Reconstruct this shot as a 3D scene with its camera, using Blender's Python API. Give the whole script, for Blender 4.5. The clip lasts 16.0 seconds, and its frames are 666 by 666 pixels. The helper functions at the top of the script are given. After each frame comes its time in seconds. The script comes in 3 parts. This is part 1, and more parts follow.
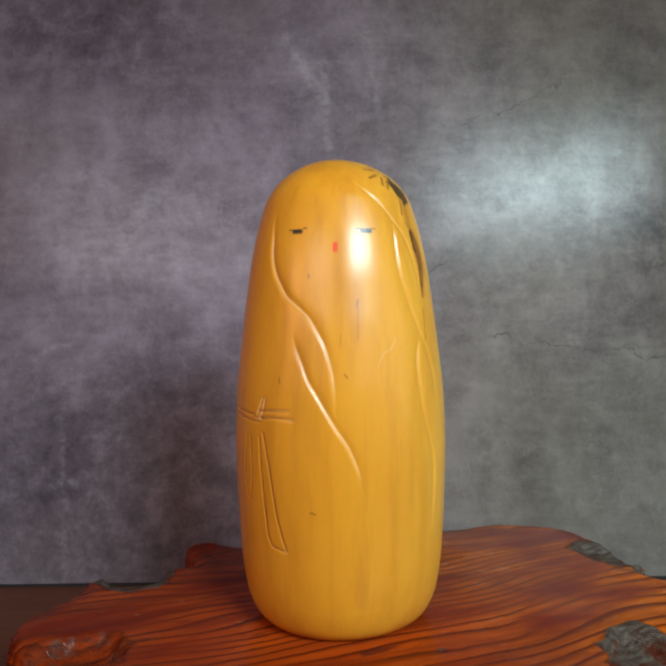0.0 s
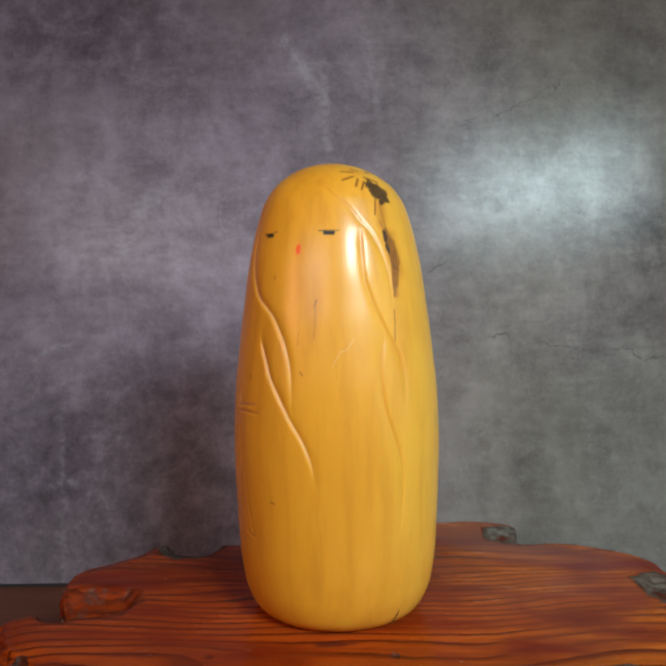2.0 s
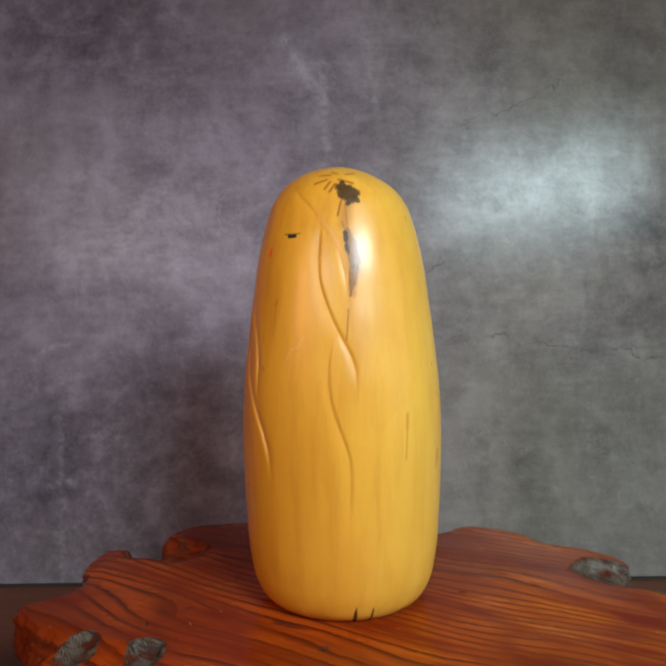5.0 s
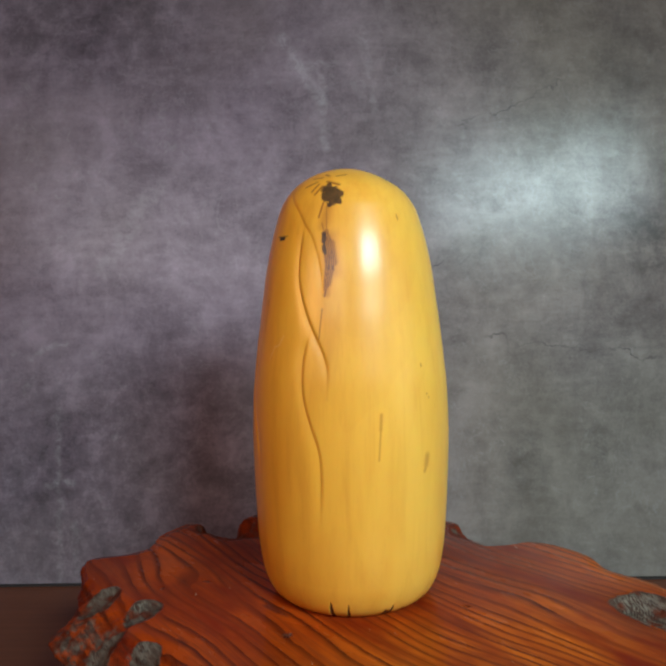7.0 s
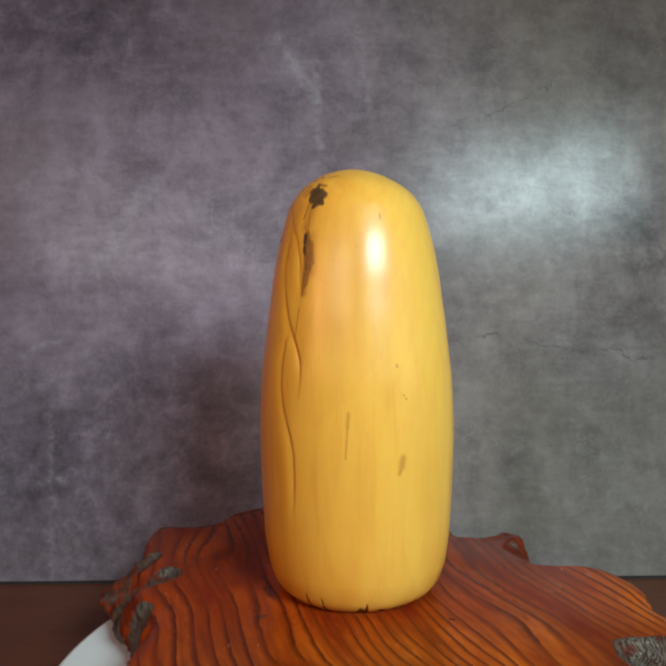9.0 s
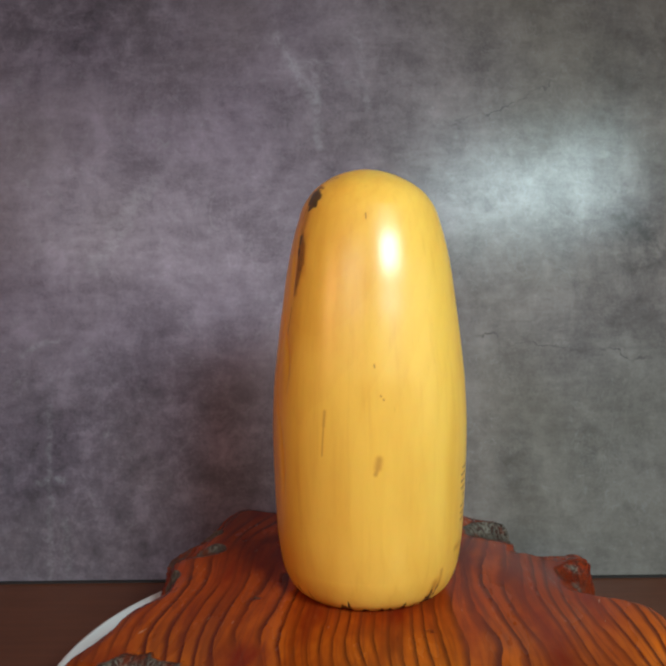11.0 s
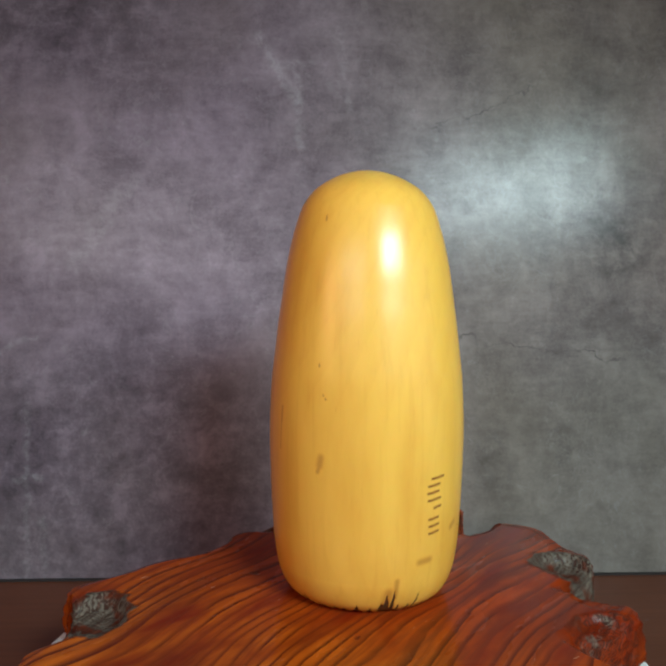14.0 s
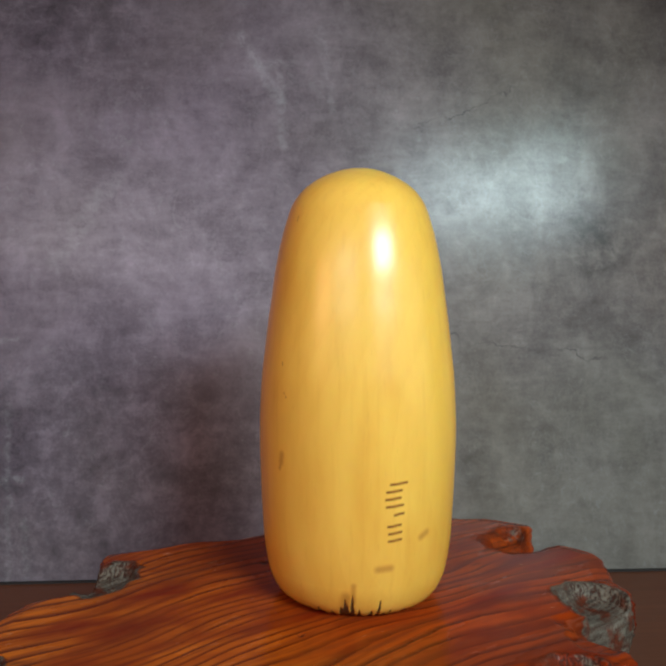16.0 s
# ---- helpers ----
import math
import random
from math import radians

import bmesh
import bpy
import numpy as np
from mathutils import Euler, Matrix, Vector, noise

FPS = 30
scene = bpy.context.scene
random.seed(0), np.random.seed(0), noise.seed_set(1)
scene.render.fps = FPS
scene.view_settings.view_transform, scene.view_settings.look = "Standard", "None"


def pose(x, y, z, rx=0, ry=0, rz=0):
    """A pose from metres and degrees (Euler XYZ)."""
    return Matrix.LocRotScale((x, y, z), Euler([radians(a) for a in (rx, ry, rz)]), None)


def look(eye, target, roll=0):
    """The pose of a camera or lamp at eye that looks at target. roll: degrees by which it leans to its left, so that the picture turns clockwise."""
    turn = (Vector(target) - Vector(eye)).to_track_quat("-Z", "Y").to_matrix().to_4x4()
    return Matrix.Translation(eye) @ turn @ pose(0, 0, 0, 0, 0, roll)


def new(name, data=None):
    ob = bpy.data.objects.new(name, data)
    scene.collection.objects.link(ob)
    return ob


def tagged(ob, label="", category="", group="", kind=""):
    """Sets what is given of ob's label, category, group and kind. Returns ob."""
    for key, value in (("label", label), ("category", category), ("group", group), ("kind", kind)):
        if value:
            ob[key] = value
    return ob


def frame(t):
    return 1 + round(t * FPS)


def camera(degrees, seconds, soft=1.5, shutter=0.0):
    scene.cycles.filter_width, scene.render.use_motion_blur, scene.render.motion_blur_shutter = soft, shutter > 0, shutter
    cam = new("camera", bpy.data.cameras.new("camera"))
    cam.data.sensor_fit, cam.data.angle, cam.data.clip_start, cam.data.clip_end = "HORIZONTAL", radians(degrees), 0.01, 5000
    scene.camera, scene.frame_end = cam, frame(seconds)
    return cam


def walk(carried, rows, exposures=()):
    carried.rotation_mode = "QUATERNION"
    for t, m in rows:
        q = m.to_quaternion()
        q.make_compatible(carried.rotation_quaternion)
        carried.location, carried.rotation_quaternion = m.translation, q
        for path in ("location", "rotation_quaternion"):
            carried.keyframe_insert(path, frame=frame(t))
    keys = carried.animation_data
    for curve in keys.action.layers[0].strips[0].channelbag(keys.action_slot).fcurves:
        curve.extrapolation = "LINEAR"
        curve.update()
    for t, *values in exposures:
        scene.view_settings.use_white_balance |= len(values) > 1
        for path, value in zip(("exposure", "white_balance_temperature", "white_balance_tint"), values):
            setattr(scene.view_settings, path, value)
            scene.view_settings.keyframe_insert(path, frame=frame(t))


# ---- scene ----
cam = camera(50.94, 16.0, soft=2.8)


def eye(x, y, z, yaw, pitch, roll):
    return pose(x, y, z, 90 + pitch, 0, -yaw) @ pose(0, 0, 0, 0, 0, roll)


PATH = [
    (0.0, eye(-0.0287, -0.4500, 0.2892, 0.03, -2.35, -0.70)),
    (1.0, eye(-0.0283, -0.4505, 0.2889, 0.00, -2.33, -0.73)),
    (2.0, eye(-0.0271, -0.4515, 0.2884, -0.03, -2.26, -0.68)),
    (3.0, eye(-0.0267, -0.4520, 0.2882, 0.00, -2.26, -0.62)),
    (4.0, eye(-0.0264, -0.4518, 0.2880, -0.03, -2.24, -0.66)),
    (5.2, eye(-0.0264, -0.4514, 0.2876, 0.02, -2.22, -0.66)),
    (6.5, eye(-0.0263, -0.4510, 0.2873, 0.08, -2.19, -0.66)),
    (7.0, eye(-0.0264, -0.4508, 0.2872, 0.15, -2.20, -0.63)),
    (7.5, eye(-0.0262, -0.4507, 0.2873, 0.20, -2.21, -0.59)),
    (8.0, eye(-0.0263, -0.4508, 0.2875, 0.28, -2.24, -0.51)),
    (8.5, eye(-0.0263, -0.4512, 0.2876, 0.53, -2.28, -0.33)),
    (9.0, eye(-0.0262, -0.4516, 0.2875, 0.66, -2.31, -0.27)),
    (10.2, eye(-0.0266, -0.4521, 0.2875, 0.78, -2.33, -0.26)),
    (11.5, eye(-0.0268, -0.4528, 0.2875, 0.92, -2.35, -0.25)),
    (12.0, eye(-0.0268, -0.4535, 0.2875, 1.15, -2.36, -0.20)),
    (12.5, eye(-0.0266, -0.4536, 0.2875, 1.32, -2.37, -0.13)),
    (13.0, eye(-0.0266, -0.4541, 0.2877, 1.57, -2.39, 0.01)),
    (13.5, eye(-0.0267, -0.4558, 0.2883, 1.99, -2.43, 0.24)),
    (14.0, eye(-0.0267, -0.4573, 0.2885, 2.46, -2.43, 0.33)),
    (14.5, eye(-0.0266, -0.4576, 0.2882, 2.75, -2.38, 0.29)),
    (15.0, eye(-0.0262, -0.4576, 0.2881, 3.01, -2.39, 0.25)),
    (15.5, eye(-0.0255, -0.4577, 0.2876, 3.28, -2.41, 0.24)),
    (16.0, eye(-0.0238, -0.4578, 0.2878, 3.60, -2.39, 0.21)),
]
walk(cam, PATH)

# ---- plan, in metres: the turntable's axis is the origin, the table top is z = 0 ----
WALL_Y = 0.27
DISC_TOP = 0.0505
SLAB_TOP = 0.0945
DOLL_X, DOLL_Y = -0.0247, -0.0073
TURN = -10.568  # degrees a second
FLOOR_Z, CEIL_Z = -0.735, 1.75

# ---- light ----
world = bpy.data.worlds.new("room_light")
scene.world = world
world.use_nodes = True
world.node_tree.nodes["Background"].inputs[0].default_value = (0.6, 0.65, 0.75, 1)
world.node_tree.nodes["Background"].inputs[1].default_value = 0.02


def area(name, at, target, sx, sy, watts, color, spread=180):
    d = bpy.data.lights.new(name, "AREA")
    d.shape, d.size, d.size_y, d.energy, d.color, d.spread = "RECTANGLE", sx, sy, watts, color, radians(spread)
    o = new(name, d)
    o.matrix_world = look(at, target)
    return o


# the bright window behind the camera, which also shows as the pale streak on the satin wall
area("key_window", (0.57, -1.0, 0.875), (0.06, 0.1, 0.20), 0.56, 0.22, 2.65, (0.72, 0.95, 1.0), 58)
# the wider, dimmer window beside it
area("wide_window", (-0.54, -1.2, 0.81), (-0.10, 0.2, 0.46), 0.80, 0.32, 1.2, (0.97, 0.91, 0.95), 84)
# unseen soft warm light, added to brighten the right side
area("side_light", (1.28, -0.61, 0.43), (0.0, 0.05, 0.10), 1.0, 0.75, 0.82, (1.0, 0.84, 0.62), 80)
# the warm room on the other side
area("room_lamp", (-1.30, -1.0, 0.75), (-0.05, 0.05, 0.28), 0.5, 0.4, 0.50, (1.0, 0.46, 0.24), 46)


# ---- materials ----
class Nodes:
    """A short hand for building one node material."""

    def __init__(self, name):
        self.mat = bpy.data.materials.new(name)
        self.mat.use_nodes = True
        self.tree = self.mat.node_tree
        self.bsdf = self.tree.nodes["Principled BSDF"]
        self.place = self.tree.nodes.new("ShaderNodeTexCoord").outputs["Object"]

    def put(self, socket, value):
        if isinstance(value, bpy.types.NodeSocket):
            self.tree.links.new(value, socket)
        elif isinstance(value, (tuple, list)) and len(value) == 3 and socket.type == "RGBA":
            socket.default_value = (*value, 1)
        else:
            socket.default_value = value

    def node(self, kind, **sockets):
        n = self.tree.nodes.new(kind)
        for key, value in sockets.items():
            self.put(n.inputs[key.replace("_", " ")], value)
        return n

    def math(self, op, a, b=0.0, c=0.0, clamp=False):
        n = self.tree.nodes.new("ShaderNodeMath")
        n.operation, n.use_clamp = op, clamp
        for s, v in zip(n.inputs, (a, b, c)):
            self.put(s, v)
        return n.outputs[0]

    def noise(self, scale, detail=4.0, rough=0.55, at=None, distortion=0.0):
        return self.node("ShaderNodeTexNoise", Vector=at or self.place, Scale=scale, Detail=detail, Roughness=rough, Distortion=distortion).outputs["Fac"]

    def stretch(self, scale=(1, 1, 1), turn=(0, 0, 0), at=None):
        return self.node("ShaderNodeMapping", Vector=at or self.place, Scale=scale, Rotation=turn).outputs[0]

    def band(self, value, low, high, to_low=0.0, to_high=1.0):
        n = self.node("ShaderNodeMapRange", Value=value)
        n.interpolation_type = "SMOOTHSTEP"
        for i, v in enumerate((low, high, to_low, to_high)):
            n.inputs[i + 1].default_value = v
        return n.outputs[0]

    def mix(self, fac, a, b, mode="MIX"):
        n = self.tree.nodes.new("ShaderNodeMix")
        n.data_type, n.blend_type = "RGBA", mode
        self.put(n.inputs["Factor"], fac)
        self.put(n.inputs["A"], a)
        self.put(n.inputs["B"], b)
        return n.outputs["Result"]

    def attribute(self, name):
        n = self.tree.nodes.new("ShaderNodeAttribute")
        n.attribute_name = name
        return n.outputs

    def split(self, vector):
        return self.node("ShaderNodeSeparateXYZ", Vector=vector).outputs

    def bump(self, height, strength, distance):
        n = self.node("ShaderNodeBump", Height=height, Strength=strength, Distance=distance)
        self.put(self.bsdf.inputs["Normal"], n.outputs[0])
        return n

    def finish(self, **sockets):
        for key, value in sockets.items():
            self.put(self.bsdf.inputs[key.replace("_", " ")], value)
        return self.mat


def concrete_material():
    m = Nodes("mottled_concrete")
    x, y, z = m.split(m.place)
    large = m.noise(5.5, 5, 0.6, distortion=0.6)
    cloud = m.noise(16, 6, 0.66, distortion=0.5)
    brushed = m.noise(30, 5, 0.68, m.stretch((1.0, 1.0, 0.45), (0, 0.35, 0)))
    level = m.noise(1.0, 5, 0.7, m.stretch((26, 26, 95), (0, 0.12, 0)))
    wool = m.noise(85, 6, 0.78, distortion=0.6)
    fine = m.noise(330, 3, 0.65)
    v = m.math("MULTIPLY", large, 0.26)
    for field, share in ((cloud, 0.30), (brushed, 0.16), (level, 0.14), (wool, 0.13)):
        v = m.math("ADD", v, m.math("MULTIPLY", field, share))
    v = m.math("ADD", v, m.math("MULTIPLY", m.math("SUBTRACT", fine, 0.5), 0.07))
    col = m.mix(m.band(v, 0.31, 0.73), (0.062, 0.054, 0.060), (0.262, 0.248, 0.262))
    warm = m.noise(3.0, 3, 0.5)
    col = m.mix(m.math("MULTIPLY", m.band(warm, 0.42, 0.62), 0.30), col, (0.135, 0.127, 0.100))
    # the wall's uneven light, put into its colour: violet left, warmer right
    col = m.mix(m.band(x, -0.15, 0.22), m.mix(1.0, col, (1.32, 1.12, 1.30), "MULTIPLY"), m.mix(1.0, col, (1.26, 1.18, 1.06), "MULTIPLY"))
    # pale trowel scratches, thin and curved
    for scale, turn, reach, amount in ((21, 0.5, 0.012, 0.10), (34, -0.4, 0.016, 0.09), (60, 0.2, 0.022, 0.08)):
        vein = m.noise(scale, 3, 0.55, m.stretch((1.0, 1.0, 0.7), (0, turn, 0)), distortion=1.4)
        thin = m.band(m.math("ABSOLUTE", m.math("SUBTRACT", vein, 0.5)), reach, 0.0)
        thin = m.math("MULTIPLY", thin, m.band(m.noise(13, 3, 0.6, m.stretch((1, 1, 1), (turn, 0, 0))), 0.46, 0.64))
        col = m.mix(m.math("MULTIPLY", thin, amount), col, (0.40, 0.39, 0.41))
    pale = m.math("MULTIPLY", m.band(m.noise(70, 6, 0.75, distortion=1.2), 0.56, 0.68), m.band(large, 0.36, 0.6))
    col = m.mix(m.math("MULTIPLY", pale, 0.22), col, (0.36, 0.35, 0.36))
    # chalky strokes
    for x0, z0, x1, z1, wide, amount in (
        (-0.076, 0.580, -0.036, 0.510, 0.009, 0.30), (-0.036, 0.540, -0.030, 0.460, 0.007, 0.26), (-0.070, 0.545, -0.020, 0.552, 0.008, 0.18), (0.012, 0.590, 0.022, 0.500, 0.007, 0.18),
        (-0.316, 0.180, -0.314, -0.005, 0.006, 0.20), (-0.330, 0.102, -0.302, 0.106, 0.006, 0.40), (-0.296, 0.060, -0.294, -0.005, 0.006, 0.18), (-0.345, 0.235, -0.310, 0.250, 0.006, 0.28), (-0.27, 0.33, -0.21, 0.42, 0.014, 0.14),
    ):
        dx, dz = x1 - x0, z1 - z0
        size = dx * dx + dz * dz
        wob = m.math("MULTIPLY", m.math("SUBTRACT", m.noise(40, 3, 0.6), 0.5), 0.022)
        px, pz = m.math("ADD", m.math("SUBTRACT", x, x0), wob), m.math("SUBTRACT", m.math("SUBTRACT", z, z0), wob)
        t = m.math("MULTIPLY_ADD", px, dx / size, m.math("MULTIPLY", pz, dz / size), clamp=True)
        ex, ez = m.math("MULTIPLY_ADD", t, -dx, px), m.math("MULTIPLY_ADD", t, -dz, pz)
        far = m.math("SQRT", m.math("MULTIPLY_ADD", ex, ex, m.math("MULTIPLY", ez, ez)))
        mask = m.math("MULTIPLY", m.band(far, wide, wide * 0.1), m.band(wool, 0.36, 0.62))
        col = m.mix(m.math("MULTIPLY", mask, amount), col, (0.42, 0.41, 0.43))
    # dark print blotches; the wide lower-left one also paints the doll's shadow
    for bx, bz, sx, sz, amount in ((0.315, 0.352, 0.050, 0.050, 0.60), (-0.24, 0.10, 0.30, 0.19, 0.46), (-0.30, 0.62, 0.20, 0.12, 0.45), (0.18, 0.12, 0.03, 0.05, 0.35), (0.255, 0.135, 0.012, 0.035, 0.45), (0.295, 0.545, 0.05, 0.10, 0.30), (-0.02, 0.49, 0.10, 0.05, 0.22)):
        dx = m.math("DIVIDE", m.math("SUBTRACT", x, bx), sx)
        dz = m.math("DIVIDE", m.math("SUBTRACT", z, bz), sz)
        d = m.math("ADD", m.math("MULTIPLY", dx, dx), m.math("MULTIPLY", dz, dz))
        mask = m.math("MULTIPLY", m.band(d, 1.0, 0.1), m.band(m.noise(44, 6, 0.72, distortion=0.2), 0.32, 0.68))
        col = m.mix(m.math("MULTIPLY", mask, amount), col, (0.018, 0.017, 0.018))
    # hairline cracks
    for x0, z0, slope, x1, wob in ((0.13, 0.252, -0.13, 0.33, 0.03), (0.10, 0.474, 0.40, 0.235, 0.035), (0.06, 0.305, 0.85, 0.108, 0.03), (0.40, 0.40, -0.5, 0.60, 0.05)):
        wave = m.math("MULTIPLY", m.math("SUBTRACT", m.noise(22, 4, 0.6), 0.5), wob * 1.6)
        line = m.math("ADD", m.math("MULTIPLY_ADD", m.math("SUBTRACT", x, x0), slope, z0), wave)
        near = m.band(m.math("ABSOLUTE", m.math("SUBTRACT", z, line)), 0.0016, 0.0003)
        span = m.math("MULTIPLY", m.band(x, x0, x0 + 0.02), m.band(x, x1, x1 - 0.02))
        col = m.mix(m.math("MULTIPLY", m.math("MULTIPLY", near, span), m.band(m.noise(35), 0.35, 0.65, 0.05, 0.5)), col, (0.016, 0.016, 0.016))
    m.bump(m.math("ADD", m.math("MULTIPLY", wool, 0.6), fine), 0.05, 0.001)
    shine = m.math("ADD", m.band(brushed, 0.3, 0.7, 0.12, 0.165), m.band(wool, 0.3, 0.7, 0.0, 0.06))
    return m.finish(Base_Color=col, Roughness=m.band(cloud, 0.3, 0.7, 0.235, 0.19), Specular_IOR_Level=shine)


def slab_material():
    m = Nodes("lacquered_cedar")
    along = m.stretch((1, 1, 1), (0, 0, radians(-21)))
    warp = m.node("ShaderNodeTexNoise", Vector=m.stretch((3.0, 8.0, 6.0), at=along), Scale=1.0, Detail=2.0)
    shift = m.node("ShaderNodeVectorMath", Vector=warp.outputs["Color"])
    shift.operation = "MULTIPLY_ADD"
    shift.inputs[1].default_value = (0.03, 0.10, 0.0)
    m.put(shift.inputs[2], along)
    w = m.tree.nodes.new("ShaderNodeTexWave")
    w.wave_type, w.bands_direction, w.wave_profile = "BANDS", "Y", "SAW"
    m.put(w.inputs["Vector"], shift.outputs[0])
    for key, value in (("Scale", 33.0), ("Distortion", 0.7), ("Detail", 1.5), ("Detail Scale", 2.0)):
        w.inputs[key].default_value = value
    rings = w.outputs["Fac"]
    fibre = m.noise(1.0, 4, 0.6, m.stretch((14, 420, 420), at=along))
    patch = m.noise(1.0, 4, 0.55, m.stretch((9, 26, 20), at=along))
    blot = m.noise(1.0, 3, 0.5, m.stretch((18, 70, 40), at=along))
    late = m.math("MULTIPLY", m.band(rings, 0.54, 0.95), m.band(patch, 0.34, 0.58, 0.10, 0.98))
    # red heartwood that turns to orange sapwood on one side
    sx, sy, _ = m.split(m.place)
    sap = m.band(m.math("MULTIPLY_ADD", sx, 0.90, m.math("MULTIPLY", sy, 0.44)), -0.03, 0.13)
    col = m.mix(m.band(patch, 0.3, 0.7), (0.18, 0.014, 0.003), m.mix(sap, (0.43, 0.062, 0.005), (0.62, 0.140, 0.009)))
    col = m.mix(late, col, (0.085, 0.011, 0.003))
    broad = m.tree.nodes.new("ShaderNodeTexWave")
    broad.wave_type, broad.bands_direction, broad.wave_profile = "BANDS", "Y", "SIN"
    m.put(broad.inputs["Vector"], shift.outputs[0])
    for key, value in (("Scale", 13.0), ("Distortion", 2.5), ("Detail", 2.0), ("Detail Scale", 1.5)):
        broad.inputs[key].default_value = value
    ahead, across, _ = m.split(along)
    far = m.math("MULTIPLY", m.band(ahead, 0.03, -0.06), m.band(across, -0.01, 0.05))
    col = m.mix(m.math("MULTIPLY", m.math("MULTIPLY", m.band(broad.outputs["Fac"], 0.55, 0.95), far), 0.5), col, (0.075, 0.010, 0.004))
    thin = m.noise(1.0, 3, 0.6, m.stretch((5, 260, 120), at=shift.outputs[0]))
    col = m.mix(m.math("MULTIPLY", m.band(thin, 0.50, 0.66), 0.36), col, (0.11, 0.015, 0.005))
    col = m.mix(m.math("MULTIPLY", m.band(fibre, 0.48, 0.70), 0.45), col, (0.16, 0.030, 0.010))
    col = m.mix(m.math("MULTIPLY", m.band(blot, 0.66, 0.76), 0.75), col, (0.06, 0.012, 0.008))
    gloom = m.noise(1.0, 4, 0.6, m.stretch((7, 13, 10), at=along))
    col = m.mix(m.math("MULTIPLY", m.band(gloom, 0.48, 0.66), 0.45), col, (0.105, 0.012, 0.004))
    lint = m.math("MULTIPLY", m.band(m.noise(1.0, 2, 0.5, m.stretch((60, 560, 300), (0, 0, 0.7))), 0.735, 0.76), m.band(m.noise(24, 2), 0.50, 0.60))
    col = m.mix(m.math("MULTIPLY", lint, 0.55), col, (0.62, 0.42, 0.26))
    bark = m.attribute("bark")[2]
    ridge = m.noise(1.0, 3, 0.6, m.stretch((45, 420, 320), at=along))
    speck = m.noise(420, 3, 0.6)
    swirl = m.tree.nodes.new("ShaderNodeTexWave")
    swirl.wave_type, swirl.bands_direction, swirl.wave_profile = "BANDS", "DIAGONAL", "SIN"
    m.put(swirl.inputs["Vector"], m.place)
    for key, value in (("Scale", 300.0), ("Distortion", 9.0), ("Detail", 4.0), ("Detail Scale", 0.9)):
        swirl.inputs[key].default_value = value
    lines = m.math("ADD", m.math("MULTIPLY", swirl.outputs["Fac"], 0.12), m.math("MULTIPLY", ridge, 0.88))
    grey = m.mix(m.band(lines, 0.30, 0.66), (0.040, 0.031, 0.025), (0.150, 0.126, 0.100))
    grey = m.mix(m.math("MULTIPLY", m.band(speck, 0.60, 0.70), 0.3), grey, (0.20, 0.165, 0.125))
    grey = m.mix(m.band(m.noise(60, 4, 0.6), 0.50, 0.62), grey, (0.11, 0.026, 0.013))
    mask = m.band(m.math("ADD", bark, m.math("MULTIPLY", m.math("SUBTRACT", m.noise(65, 6, 0.75), 0.5), 1.5)), 0.36, 0.62)
    col = m.mix(mask, col, grey)
    hollow = m.band(bark, 0.10, 0.30)
    rib = m.math("ADD", m.math("MULTIPLY", m.noise(1.0, 2, 0.5, m.stretch((30, 420, 300), at=along)), 0.75), m.math("MULTIPLY", m.math("SUBTRACT", 1.0, swirl.outputs["Fac"]), 0.25))
    col = m.mix(m.math("MULTIPLY", m.math("MULTIPLY", hollow, m.band(rib, 0.42, 0.62)), 0.75), col, (0.040, 0.011, 0.007))
    height = m.math("ADD", m.math("MULTIPLY", rings, 0.03), m.math("MULTIPLY", m.math("MULTIPLY", rib, hollow), -3.2))
    m.bump(height, 0.35, 0.0012)
    return m.finish(Base_Color=col, Roughness=m.math("ADD", m.band(hollow, 0, 1, 0.24, 0.40), m.math("MULTIPLY", patch, 0.06)), Specular_IOR_Level=0.20, IOR=1.22, Coat_Weight=m.band(hollow, 0, 1, 0.14, 0.04), Coat_Roughness=0.10, Coat_IOR=1.45)


